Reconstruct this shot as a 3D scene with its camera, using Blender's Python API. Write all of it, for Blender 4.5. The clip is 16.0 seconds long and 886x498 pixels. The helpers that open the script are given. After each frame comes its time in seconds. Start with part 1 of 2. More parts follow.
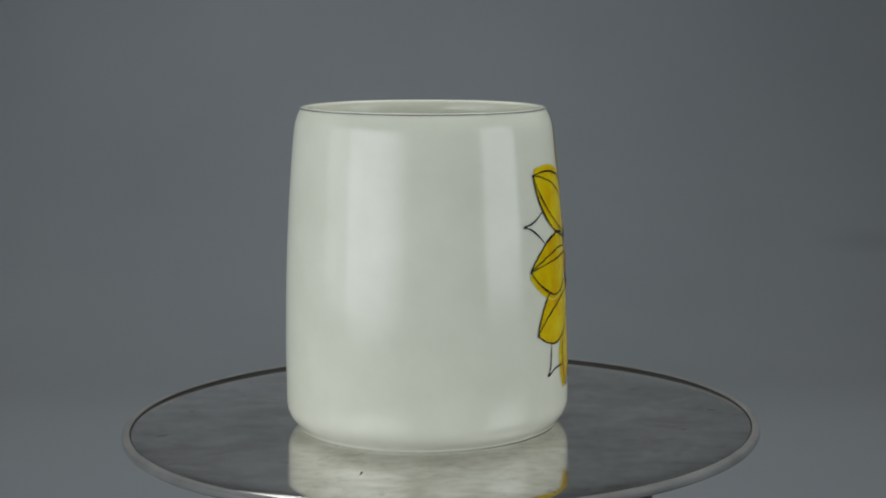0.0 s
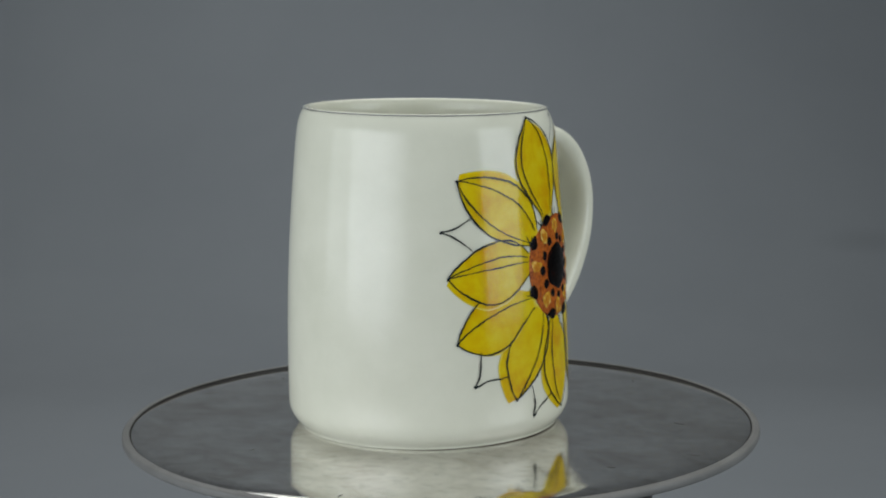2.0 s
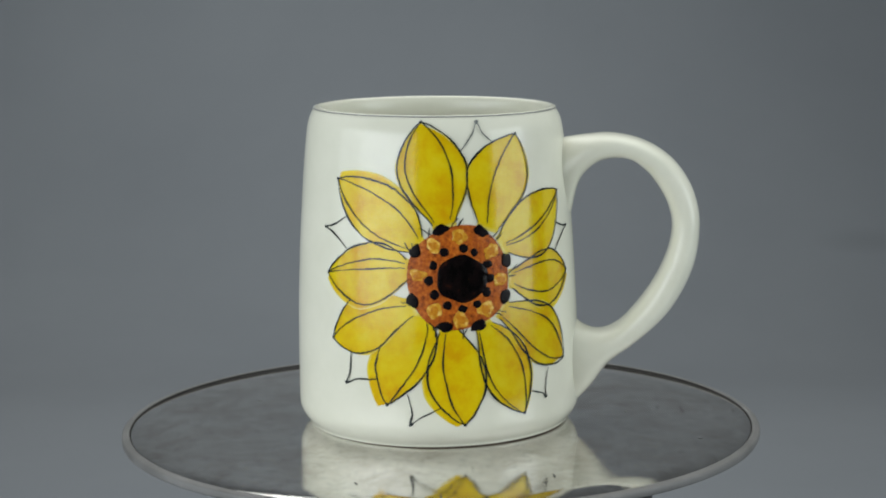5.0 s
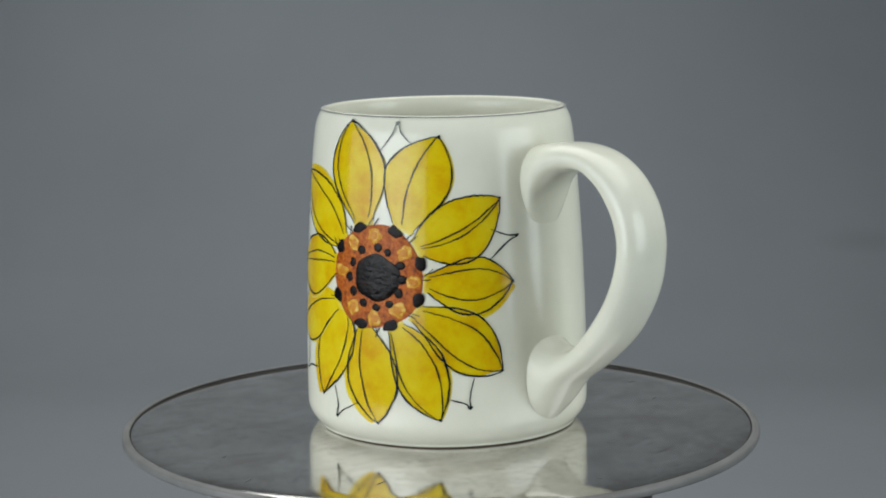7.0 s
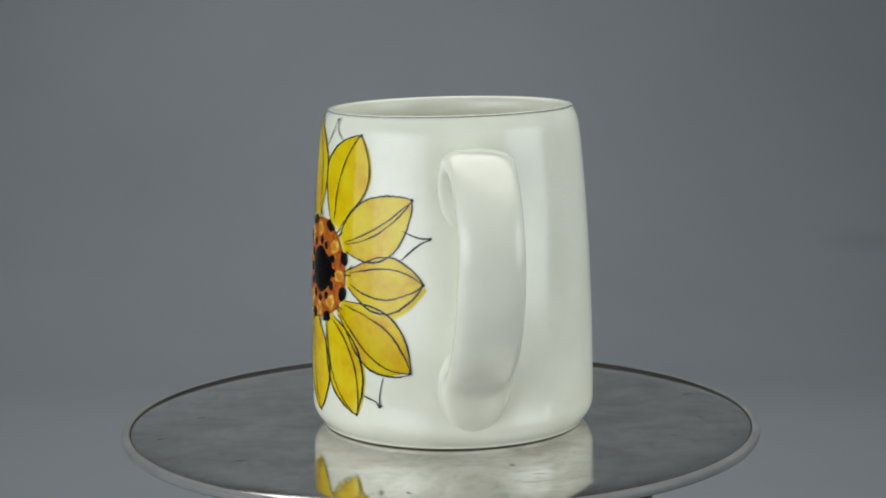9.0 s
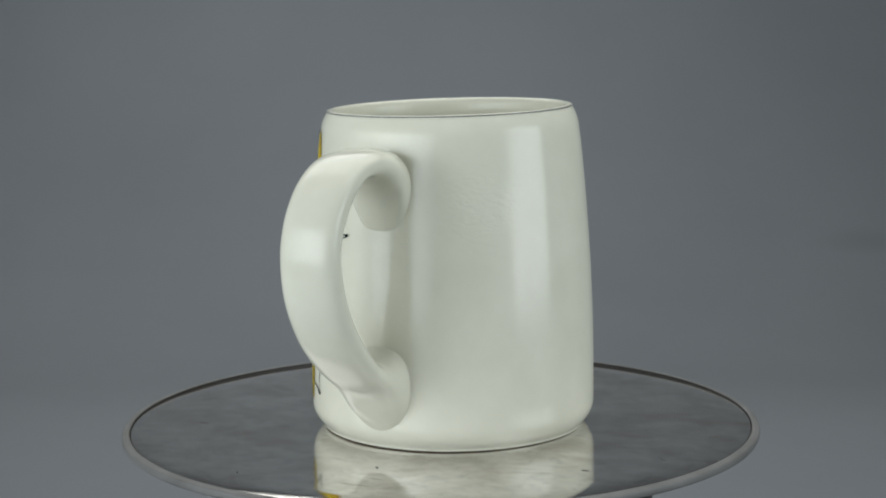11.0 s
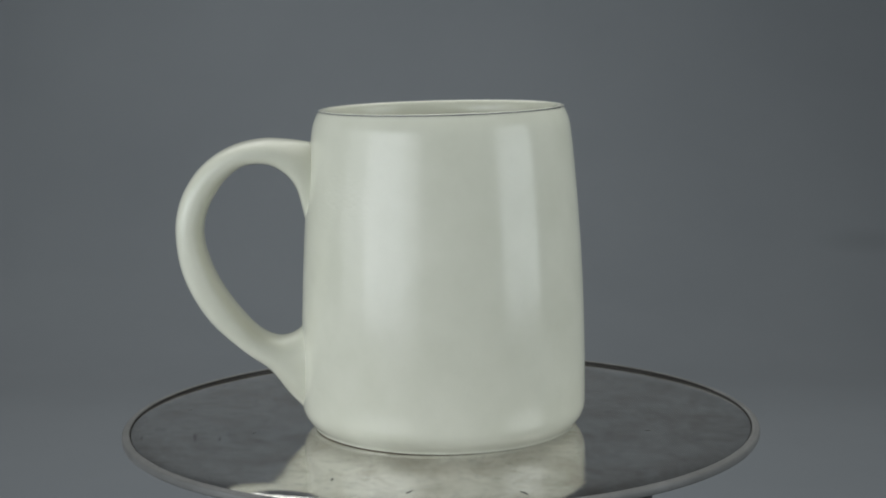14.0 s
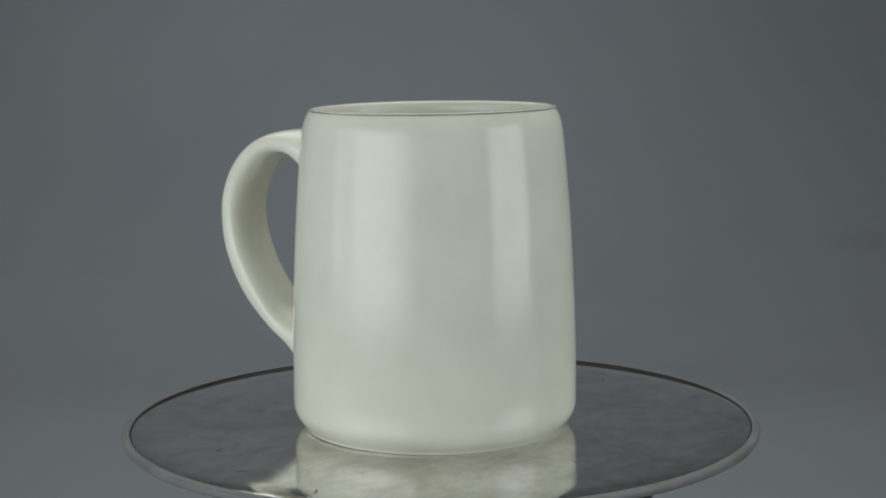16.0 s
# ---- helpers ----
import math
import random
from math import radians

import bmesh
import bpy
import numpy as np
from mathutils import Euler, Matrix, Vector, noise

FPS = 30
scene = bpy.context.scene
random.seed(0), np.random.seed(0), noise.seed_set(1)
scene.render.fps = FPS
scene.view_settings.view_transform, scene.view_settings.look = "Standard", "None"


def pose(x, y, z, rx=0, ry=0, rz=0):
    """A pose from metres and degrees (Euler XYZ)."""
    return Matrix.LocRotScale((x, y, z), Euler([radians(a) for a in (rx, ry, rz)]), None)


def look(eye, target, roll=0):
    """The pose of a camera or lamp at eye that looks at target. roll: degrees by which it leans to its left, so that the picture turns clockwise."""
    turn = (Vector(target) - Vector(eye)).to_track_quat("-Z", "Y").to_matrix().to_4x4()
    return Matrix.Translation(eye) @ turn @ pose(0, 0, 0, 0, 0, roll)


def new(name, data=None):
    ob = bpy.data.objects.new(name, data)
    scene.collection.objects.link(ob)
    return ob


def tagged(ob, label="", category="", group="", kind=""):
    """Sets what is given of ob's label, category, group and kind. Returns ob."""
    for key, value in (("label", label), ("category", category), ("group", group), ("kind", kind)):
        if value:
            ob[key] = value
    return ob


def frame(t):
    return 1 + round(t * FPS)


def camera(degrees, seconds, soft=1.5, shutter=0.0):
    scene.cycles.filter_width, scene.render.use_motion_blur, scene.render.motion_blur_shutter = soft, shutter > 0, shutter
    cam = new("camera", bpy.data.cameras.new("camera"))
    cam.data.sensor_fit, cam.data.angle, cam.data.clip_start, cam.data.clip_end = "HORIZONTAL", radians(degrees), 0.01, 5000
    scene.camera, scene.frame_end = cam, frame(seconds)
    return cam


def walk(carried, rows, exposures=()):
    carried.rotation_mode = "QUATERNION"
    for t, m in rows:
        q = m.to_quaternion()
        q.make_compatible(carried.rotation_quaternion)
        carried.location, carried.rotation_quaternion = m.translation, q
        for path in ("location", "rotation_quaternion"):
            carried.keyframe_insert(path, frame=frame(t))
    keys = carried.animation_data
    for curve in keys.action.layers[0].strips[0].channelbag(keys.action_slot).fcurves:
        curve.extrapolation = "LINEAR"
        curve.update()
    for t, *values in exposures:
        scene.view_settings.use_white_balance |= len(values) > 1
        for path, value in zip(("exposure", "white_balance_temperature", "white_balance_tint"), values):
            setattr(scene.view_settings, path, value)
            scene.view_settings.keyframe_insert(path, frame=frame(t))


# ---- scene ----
# ---- camera ----
DECK = 0.120                      # height of the turntable's top above the table
CAM_EYE = Vector((0.0, -0.58500, DECK + 0.14520))
CAM_PITCH, CAM_YAW = 0.14890, 0.00250
CAM_AIM = CAM_EYE + Vector((math.sin(CAM_YAW) * math.cos(CAM_PITCH), math.cos(CAM_YAW) * math.cos(CAM_PITCH), -math.sin(CAM_PITCH)))
cam = camera(27.77, 16.0, soft=2.0)
STILL = look(CAM_EYE, CAM_AIM, -0.735)
walk(cam, [(0.0, STILL), (16.0, STILL)],
     [(0.0, -0.07), (3.5, 0.20), (7.0, 0.34), (9.0, 0.32), (12.5, 0.05), (14.5, -0.10), (16.0, -0.10)])

# ---- light ----
world = bpy.data.worlds.new("studio_air")
world.use_nodes = True
world.node_tree.nodes["Background"].inputs[0].default_value = (0.75, 0.85, 1.0, 1)
world.node_tree.nodes["Background"].inputs[1].default_value = 0.05
scene.world = world


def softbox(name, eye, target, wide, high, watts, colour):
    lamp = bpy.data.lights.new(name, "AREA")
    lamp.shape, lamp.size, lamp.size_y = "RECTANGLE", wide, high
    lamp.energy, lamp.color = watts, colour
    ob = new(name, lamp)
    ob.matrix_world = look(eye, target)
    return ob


softbox("softbox_key", (-0.53, -0.60, DECK + 0.165), (0, 0, DECK + 0.120), 0.72, 0.46, 2.90, (0.91, 0.97, 1.0))
# second, wider lamp added so the key's reflection fades at its left edge
softbox("key_edge_lamp", (-0.74, -0.46, DECK + 0.165), (0, 0, DECK + 0.120), 0.98, 0.46, 2.80, (0.91, 0.97, 1.0))
softbox("softbox_fill", (0.80, -0.36, DECK + 0.19), (0, 0, DECK + 0.150), 0.54, 0.50, 3.15, (0.89, 0.97, 1.0))
# overhead lamp added only to brighten the paper and table; no known source
softbox("added_top_lamp", (0.05, 0.28, DECK + 0.57), (0.06, 0.29, DECK), 1.2, 0.6, 4.10, (0.975, 1.0, 0.98))


# ---- materials ----
def material(name):
    m = bpy.data.materials.new(name)
    m.use_nodes = True
    return m, m.node_tree.nodes, m.node_tree.links, m.node_tree.nodes["Principled BSDF"]


def noise_node(nodes, links, scale, detail=4.0, rough=0.55, stretch=None, coords="Object", distortion=0.0):
    tc = nodes.new("ShaderNodeTexCoord")
    n = nodes.new("ShaderNodeTexNoise")
    n.inputs["Scale"].default_value, n.inputs["Detail"].default_value = scale, detail
    n.inputs["Roughness"].default_value, n.inputs["Distortion"].default_value = rough, distortion
    out = tc.outputs[coords]
    if stretch:
        mp = nodes.new("ShaderNodeMapping")
        mp.inputs["Scale"].default_value = stretch
        links.new(out, mp.inputs["Vector"])
        out = mp.outputs[0]
    links.new(out, n.inputs["Vector"])
    return n.outputs["Fac"]


def ramp(nodes, links, fac, stops):
    r = nodes.new("ShaderNodeValToRGB")
    while len(r.color_ramp.elements) < len(stops):
        r.color_ramp.elements.new(0.5)
    for e, (at, c) in zip(r.color_ramp.elements, stops):
        e.position, e.color = at, (c, c, c, 1) if isinstance(c, (int, float)) else (*c, 1)
    links.new(fac, r.inputs[0])
    return r.outputs[0]


def mix(nodes, links, fac, a, b, mode="MIX"):
    m = nodes.new("ShaderNodeMix")
    m.data_type, m.blend_type = "RGBA", mode
    for socket, value in ((m.inputs[0], fac), (m.inputs[6], a), (m.inputs[7], b)):
        if isinstance(value, (int, float)):
            socket.default_value = value
        elif isinstance(value, tuple):
            socket.default_value = (*value, 1)
        else:
            links.new(value, socket)
    return m.outputs[2]


def bump(nodes, links, bsdf, height, strength, distance):
    b = nodes.new("ShaderNodeBump")
    b.inputs["Strength"].default_value, b.inputs["Distance"].default_value = strength, distance
    links.new(height, b.inputs["Height"])
    links.new(b.outputs[0], bsdf.inputs["Normal"])


def glaze_material(name, dark, light, rough=0.17, scale=60.0, wrinkle=None):
    """Glossy cream glaze: faint mottling, a slightly rippled skin."""
    m, nodes, links, bsdf = material(name)
    mottle = noise_node(nodes, links, scale, 5)
    fine = noise_node(nodes, links, 900, 2)
    c = ramp(nodes, links, mottle, ((0.3, dark), (0.7, light)))
    links.new(c, bsdf.inputs["Base Color"])
    r = ramp(nodes, links, noise_node(nodes, links, 40, 4), ((0.3, rough * 0.8), (0.7, rough * 1.3)))
    links.new(r, bsdf.inputs["Roughness"])
    bsdf.inputs["IOR"].default_value = 1.42
    h = mix(nodes, links, 0.12, noise_node(nodes, links, 110, 2), fine)
    if wrinkle:
        # a small patch where the glaze has crawled
        tc = nodes.new("ShaderNodeTexCoord")
        away = nodes.new("ShaderNodeVectorMath")
        away.operation = "DISTANCE"
        links.new(tc.outputs["Object"], away.inputs[0])
        away.inputs[1].default_value = wrinkle
        mask = ramp(nodes, links, away.outputs["Value"], ((0.004, 1.0), (0.0135, 0.0)))
        rough_skin = mix(nodes, links, 1.0, noise_node(nodes, links, 420, 3, stretch=(1, 1, 1.8)), mask, "MULTIPLY")
        rough_skin = mix(nodes, links, 1.0, rough_skin, (3.2, 3.2, 3.2), "MULTIPLY")
        h = mix(nodes, links, 1.0, h, rough_skin, "ADD")
    bump(nodes, links, bsdf, h, 0.25, 0.0004)
    return m


def paint_material(name, stops, rough=0.16, scale=130.0, grit=0.0, per_piece=0.0, gloss=0.5, thin=None, ridge=700.0):
    """Painted underglaze: brushed pools of colour below a glossy skin."""
    m, nodes, links, bsdf = material(name)
    pool = noise_node(nodes, links, scale, 4, 0.6, distortion=0.15)
    c = ramp(nodes, links, pool, stops)
    if per_piece:
        info = nodes.new("ShaderNodeObjectInfo")
        hue = ramp(nodes, links, info.outputs["Random"], ((0.0, 1.0 - per_piece), (1.0, 1.0)))
        c = mix(nodes, links, 1.0, c, hue, "MULTIPLY")
    if thin:
        # the wash thins out towards its edge and lets the glaze through
        body = nodes.new("ShaderNodeAttribute")
        body.attribute_name = "paint_body"
        cover = mix(nodes, links, 1.0, body.outputs["Fac"], ramp(nodes, links, noise_node(nodes, links, 900, 3), ((0.3, 0.75), (0.6, 1.25))), "MULTIPLY")
        c = mix(nodes, links, ramp(nodes, links, cover, ((0.0, 0.0), (0.75, 1.0))), thin, c)
    links.new(c, bsdf.inputs["Base Color"])
    bsdf.inputs["Roughness"].default_value = rough
    bsdf.inputs["Specular IOR Level"].default_value = gloss
    if grit:
        bump(nodes, links, bsdf, noise_node(nodes, links, ridge, 3, 0.6, stretch=(1, 1, 2.2)), grit, 0.0006)
    return m


CREAM = glaze_material("cream_glaze", (0.682, 0.685, 0.576), (0.735, 0.735, 0.628), 0.16, wrinkle=(-0.0286, 0.0336, 0.0770))
CLAY_SHADE = glaze_material("clay_contact_shade", (0.15, 0.115, 0.085), (0.24, 0.19, 0.14), 0.55)
LIP_REFLECTION = glaze_material("lip_reflection_grey", (0.13, 0.135, 0.13), (0.19, 0.195, 0.18), 0.3)
YELLOW = paint_material("yellow_petal_paint", scale=120.0, stops=((0.28, (0.62, 0.34, 0.003)), (0.40, (0.65, 0.42, 0.003)), (0.54, (0.69, 0.51, 0.004)), (0.78, (0.73, 0.60, 0.02))), rough=0.15, per_piece=0.12, gloss=0.30, thin=(0.70, 0.61, 0.14))
ORANGE = paint_material("burnt_orange_paint", ((0.28, (0.08, 0.016, 0.004)), (0.44, (0.33, 0.070, 0.008)), (0.60, (0.48, 0.125, 0.012)), (0.78, (0.64, 0.24, 0.03))), 0.30, 800, 0.5, gloss=0.2)
OCHRE = paint_material("ochre_paint", ((0.28, (0.40, 0.14, 0.012)), (0.5, (0.62, 0.32, 0.025)), (0.72, (0.78, 0.55, 0.16))), 0.26, 560, 0.5, gloss=0.22)
BLACK = paint_material("black_paint", ((0.3, (0.002, 0.002, 0.002)), (0.7, (0.009, 0.007, 0.008))), 0.18, 420, 0.25, gloss=0.09)
EYE = paint_material("seed_eye_paint", ((0.4, (0.002, 0.002, 0.002)), (0.60, (0.006, 0.004, 0.004)), (0.76, (0.05, 0.014, 0.006))), 0.13, 260, 0.40, gloss=0.11, ridge=330)
AMBER = paint_material("amber_paint", ((0.3, (0.42, 0.13, 0.010)), (0.7, (0.60, 0.27, 0.02))), 0.22, 700, 0.4, gloss=0.25)
FADED = paint_material("faded_ink_paint", ((0.35, (0.03, 0.04, 0.045)), (0.65, (0.22, 0.24, 0.23))), 0.2, 300, gloss=0.25)
INK = paint_material("ink_line_paint", ((0.3, (0.004, 0.008, 0.010)), (0.7, (0.011, 0.019, 0.021))), 0.2, 600, gloss=0.25)


def steel_material():
    """Worn turned steel: cloudy stains, fine streaks and short nicks."""
    m, nodes, links, bsdf = material("worn_steel")
    bsdf.inputs["Metallic"].default_value = 0.93
    clouds = noise_node(nodes, links, 24, 7, 0.66, distortion=1.2)
    streak = noise_node(nodes, links, 210, 9, 0.78, distortion=0.4)
    base = ramp(nodes, links, clouds, ((0.29, (0.56, 0.53, 0.49)), (0.48, (0.755, 0.735, 0.705)), (0.70, (0.87, 0.855, 0.83))))
    lines = ramp(nodes, links, streak, ((0.34, 0.62), (0.47, 0.95), (0.64, 1.0)))
    nick = ramp(nodes, links, noise_node(nodes, links, 110, 2, 0.4, stretch=(0.35, 2.2, 1)), ((0.215, 0.2), (0.25, 1.0)))
    c = mix(nodes, links, 1.0, base, lines, "MULTIPLY")
    c = mix(nodes, links, 1.0, c, nick, "MULTIPLY")
    stain = ramp(nodes, links, noise_node(nodes, links, 38, 6, 0.7, stretch=(1.0, 1.7, 1), distortion=0.8), ((0.47, 0.0), (0.66, 0.55)))
    c = mix(nodes, links, stain, c, (0.43, 0.375, 0.325))
    wipe = ramp(nodes, links, noise_node(nodes, links, 300, 4, 0.7, stretch=(0.16, 1.5, 1), distortion=0.5), ((0.58, 1.0), (0.72, 0.82)))
    c = mix(nodes, links, 1.0, c, wipe, "MULTIPLY")
    links.new(c, bsdf.inputs["Base Color"])
    r = ramp(nodes, links, noise_node(nodes, links, 45, 6, 0.65), ((0.3, 0.02), (0.55, 0.04), (0.8, 0.11)))
    links.new(r, bsdf.inputs["Roughness"])
    bump(nodes, links, bsdf, streak, 0.10, 0.0002)
    return m


def rim_material():
    m, nodes, links, bsdf = material("satin_rim_metal")
    bsdf.inputs["Metallic"].default_value = 0.2
    c = ramp(nodes, links, noise_node(nodes, links, 50, 4), ((0.3, (0.135, 0.134, 0.130)), (0.7, (0.20, 0.199, 0.195))))
    links.new(c, bsdf.inputs["Base Color"])
    bsdf.inputs["Roughness"].default_value = 0.55
    bump(nodes, links, bsdf, noise_node(nodes, links, 500, 3), 0.12, 0.0003)
    return m


def matt_material(name, dark, light, rough, scale, grain=900.0, relief=0.15):
    m, nodes, links, bsdf = material(name)
    c = ramp(nodes, links, noise_node(nodes, links, scale, 4), ((0.3, dark), (0.7, light)))
    links.new(c, bsdf.inputs["Base Color"])
    bsdf.inputs["Roughness"].default_value = rough
    bump(nodes, links, bsdf, noise_node(nodes, links, grain, 3), relief, 0.0004)
    return m


STEEL, RIM = steel_material(), rim_material()
GAP_SHADE = matt_material("dark_gap_shade", (0.006, 0.006, 0.006), (0.014, 0.013, 0.012), 0.7, 80)
WORN = matt_material("nick_grey", (0.035, 0.034, 0.034), (0.085, 0.084, 0.083), 0.6, 300)
PLASTIC = matt_material("black_plastic", (0.010, 0.010, 0.011), (0.018, 0.018, 0.019), 0.45, 60)


def paper_material():
    """Matt blue-grey paper, faintly cloudy, with one soft-edged darker oval."""
    m = matt_material("grey_backdrop_paper", (0.170, 0.184, 0.200), (0.188, 0.202, 0.218), 0.95, 5.0, 700, 0.05)
    nodes, links, bsdf = m.node_tree.nodes, m.node_tree.links, m.node_tree.nodes["Principled BSDF"]
    tc, shift, squash, far = (nodes.new(n) for n in ("ShaderNodeTexCoord", "ShaderNodeVectorMath", "ShaderNodeVectorMath", "ShaderNodeVectorMath"))
    shift.operation, squash.operation, far.operation = "SUBTRACT", "MULTIPLY", "LENGTH"
    shift.inputs[1].default_value, squash.inputs[1].default_value = (0.338, 0.800, 0.060), (20.0, 50.0, 50.0)
    links.new(tc.outputs["Object"], shift.inputs[0])
    links.new(shift.outputs[0], squash.inputs[0])
    links.new(squash.outputs[0], far.inputs[0])
    dark_oval = ramp(nodes, links, far.outputs["Value"], ((0.2, 0.90), (0.95, 1.0)))
    paint = bsdf.inputs["Base Color"].links[0].from_socket
    links.new(mix(nodes, links, 1.0, paint, dark_oval, "MULTIPLY"), bsdf.inputs["Base Color"])
    return m


PAPER = paper_material()
WALL = matt_material("studio_wall_paint", (0.30, 0.30, 0.30), (0.34, 0.34, 0.34), 0.9, 3)
FLOOR = matt_material("studio_floor", (0.16, 0.15, 0.14), (0.22, 0.21, 0.20), 0.7, 4)


# ---- mesh helpers ----
def mesh_of(name, bm, mat, smooth=True):
    bmesh.ops.recalc_face_normals(bm, faces=bm.faces)
    me = bpy.data.meshes.new(name)
    bm.to_mesh(me)
    bm.free()
    me.materials.append(mat)
    me.polygons.foreach_set("use_smooth", [smooth] * len(me.polygons))
    return me


def part(name, bm, mat, parent, label="", smooth=True):
    ob = new(name, mesh_of(name, bm, mat, smooth))
    ob.parent = parent
    return tagged(ob, label)


def revolve(points, segments=160, closed=True):
    """A turned shape; points are (radius, z) round the section."""
    bm = bmesh.new()
    rings = []
    for r, z in points:
        if r < 1e-6:
            rings.append([bm.verts.new((0, 0, z))])
        else:
            rings.append([bm.verts.new((r * math.cos(2 * math.pi * i / segments), r * math.sin(2 * math.pi * i / segments), z)) for i in range(segments)])
    pairs = list(zip(rings, rings[1:] + rings[:1])) if closed else list(zip(rings, rings[1:]))
    for a, b in pairs:
        for i in range(segments):
            j = (i + 1) % segments
            if len(a) == 1 and len(b) == 1:
                continue
            if len(a) == 1:
                bm.faces.new((a[0], b[i], b[j]))
            elif len(b) == 1:
                bm.faces.new((a[i], b[0], a[j]))
            else:
                bm.faces.new((a[i], b[i], b[j], a[j]))
    return bm


def glide(points, n):
    """n + 1 points on a smooth curve through the given ones."""
    pts = [Vector(p) for p in points]
    pts = [2 * pts[0] - pts[1]] + pts + [2 * pts[-1] - pts[-2]]
    out = []
    for k in range(n + 1):
        f = k / n * (len(pts) - 3)
        i = min(int(f), len(pts) - 4)
        t = f - i
        a, b, c, d = pts[i:i + 4]
        out.append(0.5 * (2 * b + (c - a) * t + (2 * a - 5 * b + 4 * c - d) * t * t + (3 * b - a - 3 * c + d) * t ** 3))
    return out


# ---- studio ----
def box(bm, x0, x1, y0, y1, z0, z1):
    v = [bm.verts.new((x, y, z)) for z in (z0, z1) for y in (y0, y1) for x in (x0, x1)]
    for f in ((0, 1, 3, 2), (4, 6, 7, 5), (0, 4, 5, 1), (2, 3, 7, 6), (0, 2, 6, 4), (1, 5, 7, 3)):
        bm.faces.new([v[i] for i in f])


def structure(name, bm, mat, label, category, smooth=False):
    ob = new(name, mesh_of(name, bm, mat, smooth))
    return tagged(ob, label, category, kind="structure")


def build_studio():
    low, high, w = -0.75, 1.95, 2.1
    for name, b in (("wall_north", (-w, w, 2.0, 2.1, low, high)), ("wall_south", (-w, w, -2.1, -2.0, low, high)),
                    ("wall_west", (-w - 0.1, -w, -2.1, 2.1, low, high)), ("wall_east", (w, w + 0.1, -2.1, 2.1, low, high))):
        bm = bmesh.new()
        box(bm, *b)
        structure(name, bm, WALL, "plain grey painted studio wall", "wall")
    bm = bmesh.new()
    box(bm, -w - 0.1, w + 0.1, -2.1, 2.1, low - 0.1, low)
    structure("floor", bm, FLOOR, "plain dark studio floor", "floor")
    bm = bmesh.new()
    box(bm, -w - 0.1, w + 0.1, -2.1, 2.1, high, high + 0.1)
    structure("ceiling", bm, WALL, "plain grey painted studio ceiling", "ceiling")
    # seamless paper: flat on the table, a wide bend, then upright
    section = [(-0.28, 0.0), (0.2, 0.0), (0.58, 0.0)]
    bend = 0.44
    section += [(0.58 + bend * math.sin(a), bend - bend * math.cos(a)) for a in (i * math.pi / 48 for i in range(1, 25))]
    section += [(0.58 + bend, 1.0), (0.58 + bend, 1.6)]
    bm = bmesh.new()
    cols = []
    for x in (-1.5, 1.5):
        cols.append(([bm.verts.new((x, y, z)) for y, z in section], [bm.verts.new((x, y + (0.004 if z > 0.3 else 0), z - (0.004 if z <= 0.3 else 0))) for y, z in section]))
    (a, a2), (b, b2) = cols
    n = len(section)
    for i in range(n - 1):
        bm.faces.new((a[i], b[i], b[i + 1], a[i + 1]))
        bm.faces.new((a2[i], a2[i + 1], b2[i + 1], b2[i]))
        bm.faces.new((a[i], a[i + 1], a2[i + 1], a2[i]))
        bm.faces.new((b[i], b2[i], b2[i + 1], b[i + 1]))
    bm.faces.new((a[0], a2[0], b2[0], b[0]))
    bm.faces.new((a[-1], b[-1], b2[-1], a2[-1]))
    structure("backdrop", bm, PAPER, "seamless blue-grey paper backdrop sweeping up behind the turntable", "backdrop", smooth=True)
    bm = bmesh.new()
    box(bm, -1.5, 1.5, -0.30, 1.0, low, -0.004)
    structure("table_block", bm, WALL, "plain grey studio plinth under the paper", "plinth")


build_studio()


# ---- turntable ----
def build_turntable():
    table = tagged(new("turntable"), "round worn steel turntable with a satin rim on a black base", "turntable")
    base = revolve([(0, 0.0), (0.071, 0.0), (0.075, 0.003), (0.075, 0.010), (0.0705, 0.014), (0.0705, DECK - 0.011), (0.069, DECK - 0.0075), (0, DECK - 0.0075)], 96, closed=False)
    part("base", base, PLASTIC, table, "black plastic base")
    plate = part("plate", revolve([(0, -0.0075), (0.0700, -0.0075), (0.0760, -0.0028), (0.1005, -0.0022), (0.1024, -0.0020), (0.1025, -0.0004), (0.10245, -0.0001), (0.1022, 0.0), (0.09, 0.0), (0.045, 0.0), (0, 0.0)], 192, closed=False), STEEL, table, "worn grey steel plate with cloudy stains and nicks")
    plate.location = (0, 0, DECK)
    # groove plus a raised black lining that paints shade on the rim's inner wall
    part("gap", revolve([(0.1018, -0.0019), (0.1029, -0.0019), (0.1029, 0.00020), (0.10272, 0.00026), (0.10262, 0.00006), (0.10262, -0.0012), (0.1018, -0.0012)], 192), GAP_SHADE, plate, "dark groove round the plate, with the rim's inner shade painted black")
    rim = [(0.10282, -0.0010), (0.10278, 0.00025), (0.10290, 0.00044), (0.10320, 0.00054), (0.1037, 0.00048), (0.1042, 0.00030)]
    rim += [(0.1044 + 0.0009 * math.cos(a), -0.00065 + 0.0009 * math.sin(a)) for a in (math.radians(84 - 9.3 * k) for k in range(10))]
    rim += [(0.1053, -0.0012), (0.10525, -0.0018), (0.1050, -0.0022), (0.1044, -0.0024), (0.1031, -0.0024)]
    part("rim", revolve(rim, 192), RIM, plate, "pale satin metal rim")
    return table, plate


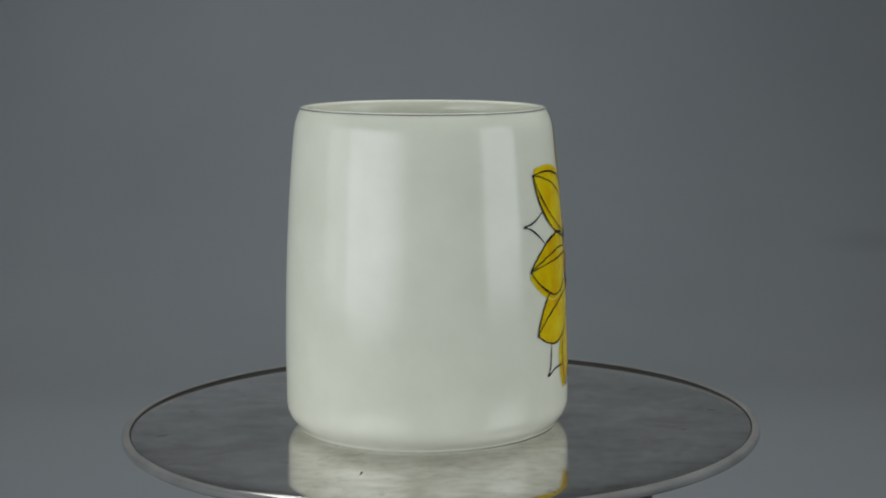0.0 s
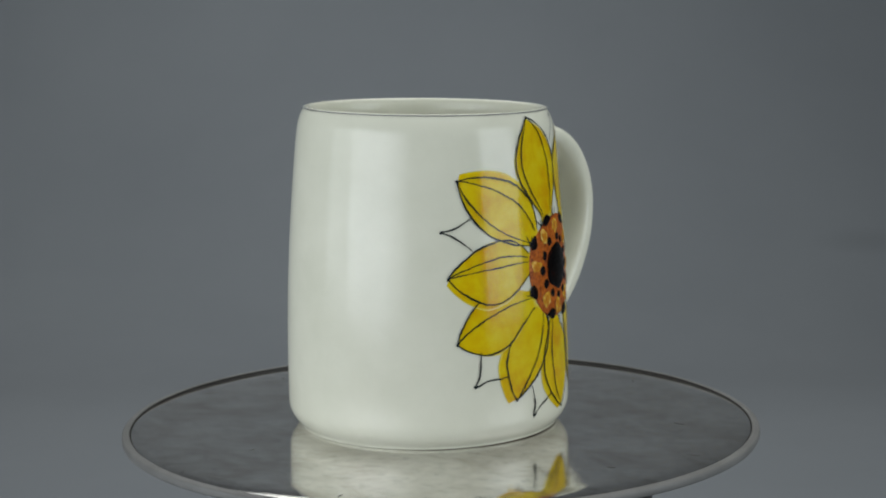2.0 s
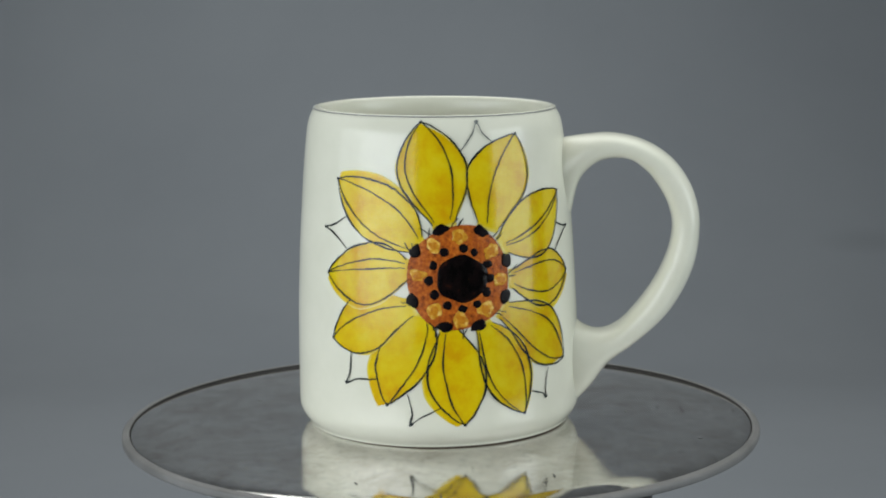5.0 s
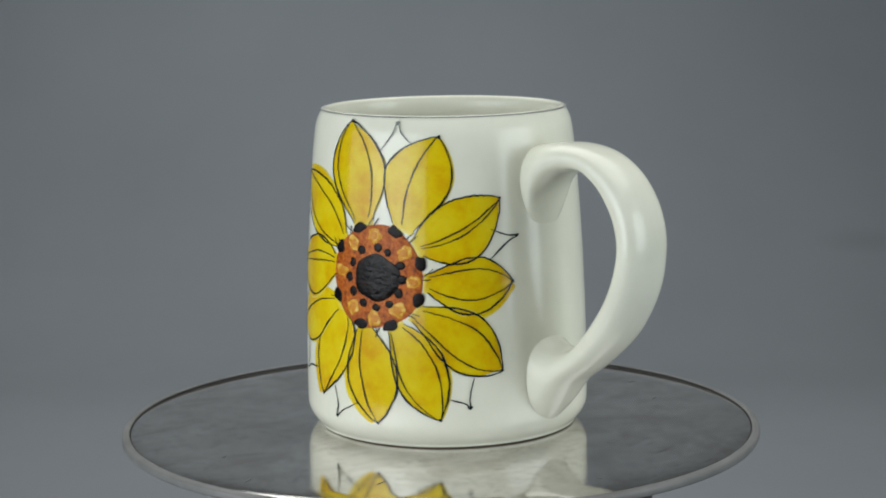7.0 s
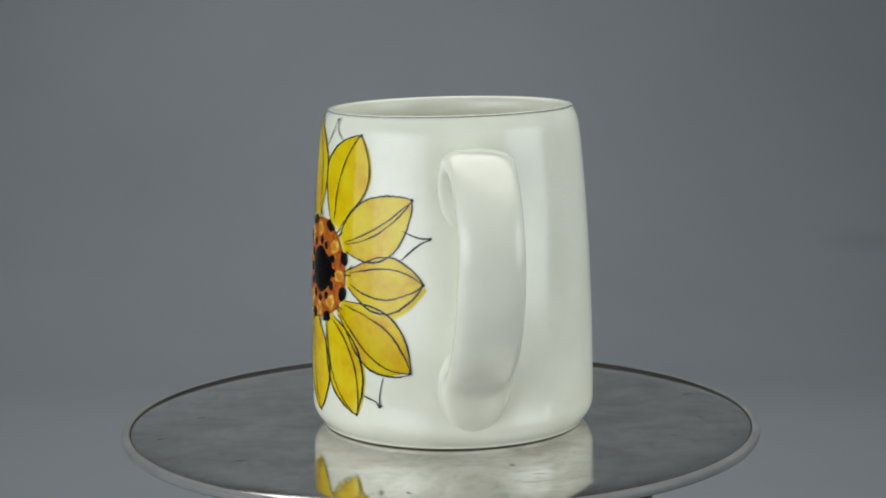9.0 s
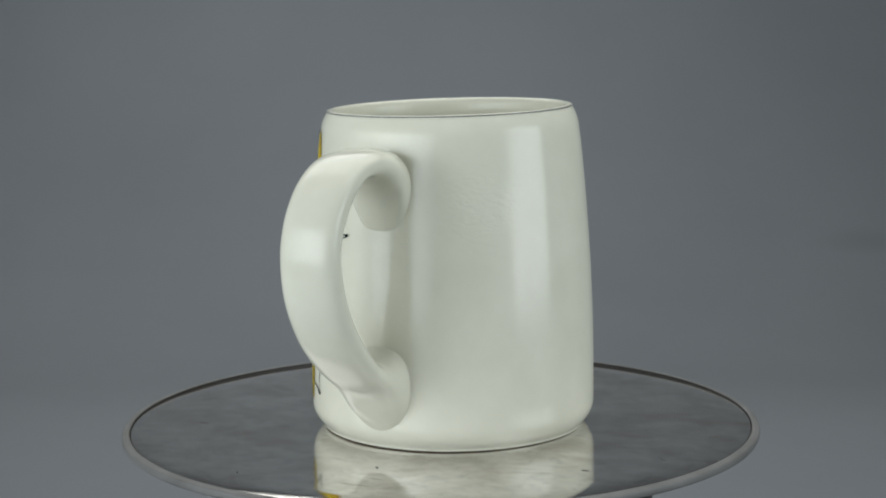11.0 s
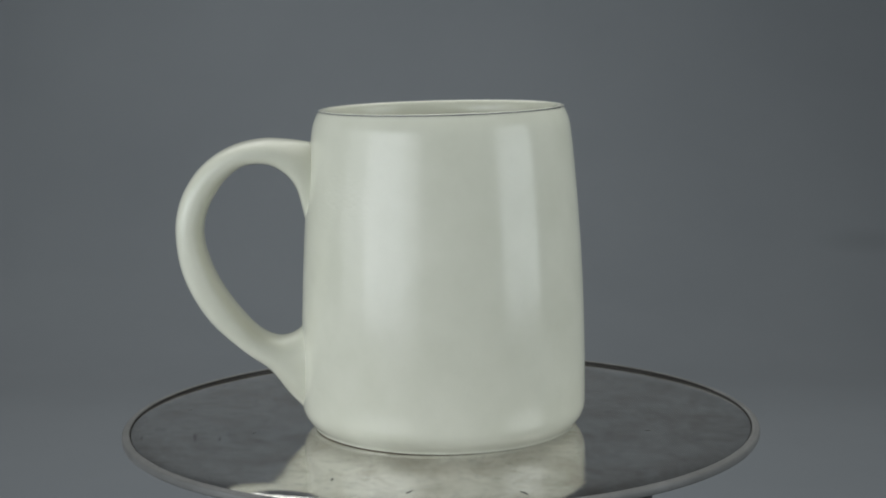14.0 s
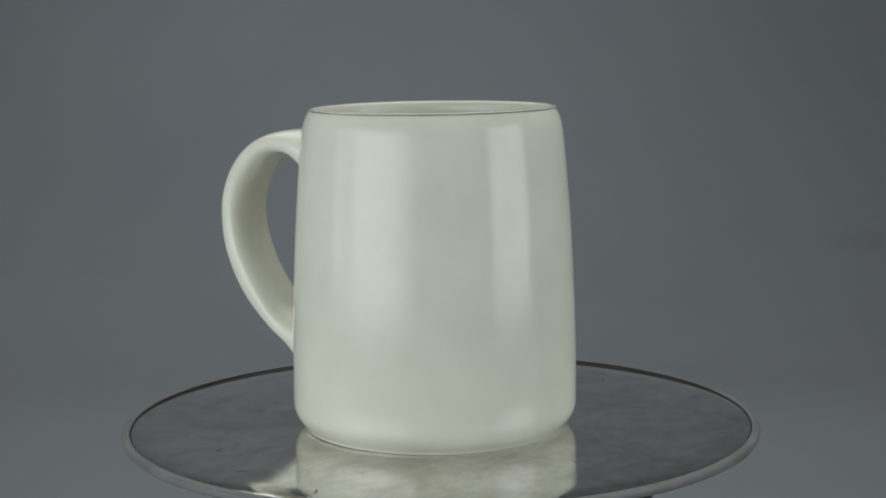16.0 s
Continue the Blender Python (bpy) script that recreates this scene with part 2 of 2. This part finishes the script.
# radius in mm, angle, length in mm, slant of the worn nicks in the plate
NICKS = ((92.5, 5, 4.8, 12), (81, 347, 3.2, 35), (79, 30, 4.2, -20), (92, 191, 4.6, 15), (87, 170, 3.6, -30), (79, 152, 3.0, 20), (63, 101, 2.4, 40), (88, 75, 2.6, 60), (70, 250, 3.0, 10), (94, 290, 2.8, -15))


def build_nicks(plate):
    for rad, deg, long, slant in NICKS:
        bm = bmesh.new()
        at = Matrix.Rotation(math.radians(deg), 4, "Z") @ Matrix.Translation((rad * 0.001, 0, 0.00006)) @ Matrix.Rotation(math.radians(slant), 4, "Z")
        top = []
        for k in range(11):
            x = (k / 10 - 0.5) * long * 0.001
            w = 0.00034 * math.sin(math.pi * (k + 0.5) / 11) * (1 + 0.6 * noise.noise((k * 0.7, deg, 0)))
            mid = 0.0004 * noise.noise((k * 0.25, deg, 5))
            top.append([bm.verts.new(at @ Vector((x, mid + s * w, 0.0))) for s in (-1, 1)])
        for a, b in zip(top, top[1:]):
            bm.faces.new((a[0], b[0], b[1], a[1]))
        part("nick", bm, WORN, plate, "small dark nick")


turntable, plate = build_turntable()
build_nicks(plate)

# ---- mug ----
MUG_HIGH = 0.105


def wall_radius(z):
    s = z / MUG_HIGH
    return 0.04647 * (1 - s) * (1 - 2 * s) + 0.04560 * 4 * s * (1 - s) + 0.04113 * s * (2 * s - 1)


def oval(a, z):
    """The thrown wall is a touch out of round towards the lip."""
    f = min(max((z - 0.045) / 0.055, 0), 1)
    return (0.00042 * math.cos(2 * (a - math.radians(142))) + 0.0012 * max(0.0, math.cos(a - math.radians(47))) ** 4) * f


def skin(theta, z, lift):
    """A point on the mug's outside; theta in degrees, z in metres."""
    a = math.radians(theta)
    r = skin_radius(z) + oval(a, z) + lift
    return (r * math.cos(a), r * math.sin(a), z)


def skin_radius(z):
    r = wall_radius(z)
    if z < 0.0080:
        r -= 0.0046 * (1 - max(z, 0.0008) / 0.0080) ** 2.1
    if z > 0.090:
        r -= 0.00040 * ((z - 0.090) / 0.0136) ** 2
    if z > 0.0975:
        r -= 0.00110 * ((z - 0.0975) / 0.0061) ** 2.3
    return r


def settle(bm):
    """The lip dips a little on one side, and the wall is not quite round."""
    for v in bm.verts:
        f = min(max((v.co.z - 0.080) / 0.024, 0), 1)
        a = math.atan2(v.co.y, v.co.x)
        if v.co.xy.length > 0.03:
            v.co += Vector((math.cos(a), math.sin(a), 0)) * oval(a, v.co.z)
        v.co.z -= 0.00086 * math.cos(a - math.radians(45)) * f * f * (3 - 2 * f)


def build_body(mug):
    outside = [(skin_radius(z), z) for z in [0.0002 + 0.0118 * (k / 12) ** 1.6 for k in range(13)]]
    outside += [(skin_radius(z), z) for z in [0.012 + 0.0855 * k / 40 for k in range(1, 41)]]
    outside += [(skin_radius(z), z) for z in [0.0975 + 0.0061 * k / 14 for k in range(1, 15)]]
    lip_r = skin_radius(0.1036)
    lip = [(lip_r - 0.0012 + 0.0012 * math.cos(a), 0.1036 + 0.0010 * math.sin(a)) for a in [math.pi * k / 10 for k in range(1, 10)]]
    inside = [(lip_r - 0.0025, 0.1034), (lip_r - 0.0029, 0.1020), (lip_r - 0.0028, 0.098), (0.0392, 0.090)]
    inside += [(wall_radius(z) - 0.0042, z) for z in (0.080, 0.068, 0.055, 0.042, 0.030, 0.020)]
    inside += [(0.0405, 0.013), (0.037, 0.009), (0.030, 0.0072), (0.0, 0.0068)]
    under = [(0.0, 0.0022), (0.034, 0.0022), (0.0360, 0.0012), (0.0372, 0.0008), (0.0418, 0.0001)]
    bm = revolve(under + outside + lip + inside, 192, closed=False)
    settle(bm)
    part("body", bm, CREAM, mug, "cream glazed tapered cylinder with a rounded lip")
    # grey torus that paints the dark grazing reflection along the lip's front
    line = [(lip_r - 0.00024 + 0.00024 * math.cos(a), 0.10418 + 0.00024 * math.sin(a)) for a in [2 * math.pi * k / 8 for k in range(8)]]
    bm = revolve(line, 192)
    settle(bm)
    part("lip_line", bm, LIP_REFLECTION, mug, "thin grey line painted in for the lip's dark reflection")
    # bare clay, coloured darker to carry the contact shadow beneath the mug
    part("foot", revolve([(0.0372, 0.0016), (0.0372, -0.0002), (0.0419, -0.0002), (0.0422, 0.0000), (0.0423, 0.0004), (0.040, 0.0012)], 160), CLAY_SHADE, mug, "thin unglazed foot ring, its clay darkened with the contact shadow")


HANDLE_OUT = ((40, 93.3), (45, 94.1), (50.5, 94.7), (57.5, 95), (66, 93.4), (73.5, 89.8), (80.1, 83.8), (84.9, 75.1), (86.6, 64.5), (84.3, 50.4), (76.8, 36.6), (66, 26.2), (57, 19.4), (50.8, 11.2), (44.5, 4.4))
HANDLE_IN = ((42.0, 57.2), (44.4, 66.0), (47.6, 79.2), (54.6, 86.0), (63.0, 86.6), (68.7, 83.2), (73, 78), (76.3, 71.6), (77.6, 64), (75.6, 54.8), (70.4, 44.6), (61.8, 34), (54.3, 30.4), (47.9, 33.2), (42.6, 40.6))
HANDLE_WIDE = [(w, 0) for w in (13.2, 12.6, 11.6, 10.6, 10.0, 9.8, 9.7, 9.7, 9.8, 10.0, 10.1, 10.2, 10.6, 11.6, 12.4)]


def build_handle(mug, turn):
    """A pulled strap: an oblong section swept between the outer and the inner line."""
    n, m = 90, 32
    out, inn, wide = glide(HANDLE_OUT, n), glide(HANDLE_IN, n), glide(HANDLE_WIDE, n)
    bm = bmesh.new()
    rings = []
    ca, sa = math.cos(math.radians(turn)), math.sin(math.radians(turn))
    for row, (o, i, w) in enumerate(zip(out, inn, wide)):
        end = max(0, 1 - min(row, n - row) / (0.24 * n))
        pinch = (0.52 if row < n / 2 else 0.20) * end * end * (3 - 2 * end)
        mid, half = (o + i) / 2, (o - i) / 2
        ring = []
        for k in range(m):
            a = 2 * math.pi * k / m
            c, s = math.cos(a), math.sin(a)
            e = 2 / (2.7 - 0.75 * end)
            q = math.copysign(abs(c) ** e, c)
            side = math.copysign(abs(s) ** e, s) * w[0] * (1 - pinch * (1 - q) / 2)
            hollow = 0.20 * end * (1 - s * s) if q < 0 else 0.0
            p = (mid + half * (q + hollow)) * 0.001
            side *= 0.001
            ring.append(bm.verts.new((p[0] * ca - side * sa, p[0] * sa + side * ca, p[1])))
        rings.append(ring)
    for a, b in zip(rings, rings[1:]):
        for k in range(m):
            j = (k + 1) % m
            bm.faces.new((a[k], a[j], b[j], b[k]))
    bm.faces.new(rings[0])
    bm.faces.new(rings[-1])
    part("handle", bm, CREAM, mug, "pulled cream strap handle")


MM_PER_DEG = math.radians(1) * 45.0


def stroke(bm, line, wide, lift):
    """A brush line on the mug's skin through (u, z) points in mm, with a swelling width."""
    n = len(line)
    rows = []
    seed = random.random() * 50
    for k, p in enumerate(line):
        a, b = line[max(k - 1, 0)], line[min(k + 1, n - 1)]
        d = (b - a).normalized() if (b - a).length > 1e-9 else Vector((1, 0))
        nrm = Vector((-d.y, d.x))
        w = wide * (0.85 + 0.5 * noise.noise((k * 0.11 + seed, seed, 0))) * (0.55 + 0.45 * min(1, 4 * k / n, 4 * (n - 1 - k) / n + 0.3))
        wob = nrm * (0.30 * noise.noise((k * 0.09, seed, 3.0)) + 0.20 * noise.noise((k * 0.55, seed, 9.0)))
        rows.append([bm.verts.new(skin((p + wob + nrm * w * f).x / MM_PER_DEG, (p + wob + nrm * w * f).y * 0.001, lift)) for f in (-0.5, 0.5)])
    for a, b in zip(rows, rows[1:]):
        bm.faces.new((a[0], a[1], b[1], b[0]))


# base angle and z, tip angle and z, left width and its place, right width and its place, paint slip, vein offsets
PETALS_EAST = (
    (7.8, 71.2, -0.9, 102.1, 11.0, 0.55, 11.2, 0.5, (0.3, -0.8), (0.74, -0.55)),
    (26.6, 69.6, 40.5, 97.5, 12.7, 0.5, 8.7, 0.55, (0.4, -0.2), (0.30,)),
    (31.6, 64.6, 64.8, 78.3, 7.1, 0.45, 12.1, 0.45, (-0.2, -0.2), (-0.20, -0.34)),
    (35.5, 53.1, 69.3, 52.4, 7.8, 0.55, 10.0, 0.5, (1.1, -0.9), (0.55, -0.55)),
    (31.1, 42.7, 64.0, 24.7, 10.4, 0.5, 7.7, 0.6, (-0.9, 0.3), (0.60, -0.55)),
    (22.3, 38.4, 39.7, 9.8, 9.6, 0.45, 7.2, 0.55, (0.4, -0.2), (0.66, -0.72)),
)
PETALS_WEST = (
    (9.1, 37.7, 14.6, 8.0, 8.9, 0.5, 8.9, 0.5, (-1.6, -0.6), (-0.42,)),
    (-1.5, 41.6, -15.6, 14.4, 7.9, 0.35, 8.6, 0.5, (-2.2, -1.0), (0.50,)),
    (-5.9, 45.1, -40.3, 33.8, 8.2, 0.6, 9.4, 0.5, (0.5, -0.2), (-0.36,)),
    (-6.7, 57.2, -43.5, 54.4, 10.2, 0.5, 9.0, 0.4, (-0.7, -1.1), (-0.42, -0.10)),
    (-3.5, 64.2, -38.8, 84.2, 8.0, 0.5, 10.4, 0.4, (0.2, 1.6), (-0.55, 0.62)),
)

# petals whose right-hand outline runs beneath the next petal up to this share of its length
TUCKED = {7: 0.45, 8: 0.60}


def petal_width(s, peak):
    k = math.log(0.46) / math.log(peak)
    return math.sin(math.pi * min(0.08 + 0.92 * s ** k, 1.0)) ** 0.8


def build_petal(mug, row, lift, tucked):
    ba, bz, ta, tz, left, lpeak, right, rpeak, slip, veins = row
    base, tip = Vector((ba * MM_PER_DEG, bz)), Vector((ta * MM_PER_DEG, tz))
    axis = tip - base
    nrm = Vector((-axis.y, axis.x)).normalized()
    slip = Vector(slip)

    def edge(s, q):
        w = left * petal_width(max(s, 0), lpeak) if q > 0 else right * petal_width(max(s, 0), rpeak)
        return base + axis * s + nrm * w * q

    n = 32
    across = [-1.07, -1.02, -0.96, -0.85, -0.6, -0.3, 0.0, 0.3, 0.6, 0.85, 0.96, 1.02, 1.07]
    m = len(across) - 1
    bm = bmesh.new()
    body = bm.verts.layers.float.new("paint_body")
    grid = []
    for i in range(n + 1):
        s = -0.05 + i / n * 1.04
        grid.append([])
        for j, q in enumerate(across):
            p = edge(s, q * (0.98 + 0.05 * noise.noise((s * 5, ba, 1 if q > 0 else 8))))
            p = p + slip * (0.15 + abs(q)) * max(0.0, min(1.0, 1.6 * s)) * (1.0 if q * nrm.dot(slip) > 0 else 0.25)
            z = min(max(p.y, 5.5), 102.6)
            v = bm.verts.new(skin(p.x / MM_PER_DEG, z * 0.001, lift))
            v[body] = min(1.0, (1.07 - abs(q)) / 0.10, i / 2.0)
            grid[-1].append(v)
    for a, b in zip(grid, grid[1:]):
        for j in range(m):
            bm.faces.new((a[j], a[j + 1], b[j + 1], b[j]))
    petal = part("petal", bm, YELLOW, mug)
    for side in (1, -1):
        bm = bmesh.new()
        first = tucked if side < 0 else 0.0
        stroke(bm, [edge(first + (1 - first) * k / 60, side) for k in range(61)], 0.64, lift + 0.00022)
        part("outline", bm, INK, petal, "thin dark ink line")
    for v in veins:
        bm = bmesh.new()
        stroke(bm, [edge(0.02 + 0.97 * k / 50, v) for k in range(51)], 0.52, lift + 0.00022)
        part("vein", bm, INK, petal, "thin dark ink line")
    bm = blob(tip, 0.55, 0.55, lift + 0.00020, 0.00006, 0, 0.25, 12)
    part("tip_dot", bm, INK, petal, "small dark ink dot")


# side angle and z, tip angle and z, other side's angle and z
SEPALS = (
    (-33.5, 72.7, -46.2, 68.9, -33.4, 62.7),
    (-31.3, 31.0, -34.0, 19.9, -19.5, 22.4),
    (-7.3, 17.9, -6.6, 7.8, 5.9, 13.6),
    (52.8, 22.8, 51.4, 13.0, 43.4, 16.3),
    (60.8, 68.9, 72.5, 66.6, 60.1, 59.6),
    (15.2, 93.0, 22.8, 102.3, 29.6, 95.0),
)


def build_sepal(mug, row, ink, wide):
    p = [Vector((row[k] * MM_PER_DEG, row[k + 1])) for k in (0, 2, 4)]
    mid = (p[0] + p[2]) / 2
    bm = bmesh.new()
    for end in (p[0], p[2]):
        bow = end * 0.45 + p[1] * 0.55 + (mid - end) * 0.16
        stroke(bm, [a.to_2d() for a in glide([end.to_3d(), bow.to_3d(), p[1].to_3d()], 26)], wide, 0.00030)
    sepal = part("sepal", bm, ink, mug, "pointed sepal drawn in thin ink line")
    part("tip_dot", blob(p[1] + (mid - p[1]).normalized() * 0.5, 0.75, 0.55, 0.00031, 0.00005, 0.4, 0.25, 14), ink, sepal)


def blob(at, rx, rz, lift, rise, turn=0.0, rough=0.12, n=22):
    """A slightly raised dab of paint on the skin, with an uneven edge."""
    bm = bmesh.new()
    seed = random.random() * 90
    rings = []
    for f, h in ((1.0, 0.0), (0.93, 0.55), (0.75, 0.85), (0.45, 1.0)):
        ring = []
        for k in range(n):
            a = 2 * math.pi * k / n
            e = 1 + rough * 2 * noise.noise((math.cos(a) * 1.3 + seed, math.sin(a) * 1.3, seed))
            x, y = rx * e * f * math.cos(a), rz * e * f * math.sin(a)
            c, s = math.cos(turn), math.sin(turn)
            p = at + Vector((x * c - y * s, x * s + y * c))
            ring.append(bm.verts.new(skin(p.x / MM_PER_DEG, p.y * 0.001, lift + rise * h)))
        rings.append(ring)
    top = bm.verts.new(skin(at.x / MM_PER_DEG, at.y * 0.001, lift + rise))
    for a, b in zip(rings, rings[1:]):
        for k in range(n):
            bm.faces.new((a[k], a[(k + 1) % n], b[(k + 1) % n], b[k]))
    for k in range(n):
        bm.faces.new((rings[-1][k], rings[-1][(k + 1) % n], top))
    return bm


def build_flower_head(mug):
    heart = Vector((13.5 * MM_PER_DEG, 54.2))
    head = part("flower_head", blob(heart, 16.3, 16.4, 0.00018, 0.00025, 0, 0.03, 72), ORANGE, mug, "burnt orange painted flower centre with brushed dabs")
    eye = heart + Vector((0.5, -0.4))
    part("seed_eye", blob(eye, 7.6, 7.4, 0.00046, 0.00022, 0, 0.09, 40), EYE, head, "raised glossy black eye")
    for k in range(12):
        a = math.radians(88 + 30 * k + random.uniform(-5, 5))
        at = eye + Vector((math.cos(a), math.sin(a))) * random.uniform(9.0, 10.0)
        part("seed_dot", blob(at, random.uniform(1.1, 1.6), random.uniform(1.2, 1.6), 0.00042, 0.0002), BLACK, head)
    for deg in (90, 128, 175, 232, 270, 308, 355, 38):
        a = math.radians(deg)
        at = heart + Vector((math.cos(a), math.sin(a))) * 12.8
        part("ochre_dab", blob(at, random.uniform(1.9, 2.4), random.uniform(2.3, 2.8), 0.00044, 0.00016, a - math.pi / 2, 0.22), OCHRE, head, "ochre yellow dab")
        part("dab_heart", blob(at, 1.15, 1.45, 0.00062, 0.00003, a - math.pi / 2, 0.3, 14), AMBER, head, "amber heart of the dab")
    for deg in (110, 64, 17, 335, 290, 252, 205, 148):
        a = math.radians(deg)
        at = heart + Vector((math.cos(a), math.sin(a))) * 15.9
        part("dark_dab", blob(at, 2.5, 1.65, 0.00044, 0.00010, a - math.pi / 2, 0.2), BLACK, head, "black dab")


def build_ink_ticks(mug):
    """Short crossed pen ticks between the petals' feet and the flower's centre."""
    heart = Vector((13.5 * MM_PER_DEG, 54.2))
    for deg in (93, 44, 2, 318, 272, 240, 204, 150, 122):
        bm = bmesh.new()
        for k in range(2):
            a = math.radians(deg + random.uniform(-6, 6))
            b = math.radians(deg + random.uniform(-9, 9))
            p, q = heart + Vector((math.cos(a), math.sin(a))) * 15.8, heart + Vector((math.cos(b), math.sin(b))) * random.uniform(17.8, 20.2)
            stroke(bm, [p + (q - p) * f / 12 for f in range(13)], 0.42, 0.00038)
        part("ink_tick", bm, INK, mug, "short crossed ink ticks")


def build_mug():
    mug = tagged(new("mug"), "cream glazed ceramic mug with a hand-painted yellow sunflower", "mug")
    build_body(mug)
    build_handle(mug, 88.4)
    for k, row in enumerate(PETALS_EAST + PETALS_WEST):
        build_petal(mug, row, 0.00010 + 0.000005 * k, TUCKED.get(k, 0.0))
    for k, row in enumerate(SEPALS):
        build_sepal(mug, row, *((FADED, 0.46) if k == 5 else (INK, 0.54)))
    build_flower_head(mug)
    build_ink_ticks(mug)
    return mug


mug = build_mug()


# ---- what turns ----
def motions():
    speed = 0.33180
    seat = Matrix.Translation((-0.00436, -0.00075, 0.00010)) @ Euler((0.0050, -0.0021, math.radians(0.3))).to_matrix().to_4x4()
    times = [0.5 * k for k in range(33)]
    turned = [(t, Matrix.Translation((0, 0, DECK)) @ Matrix.Rotation(-speed * t, 4, "Z")) for t in times]
    walk(plate, turned)
    walk(mug, [(t, m @ seat) for t, m in turned])


motions()
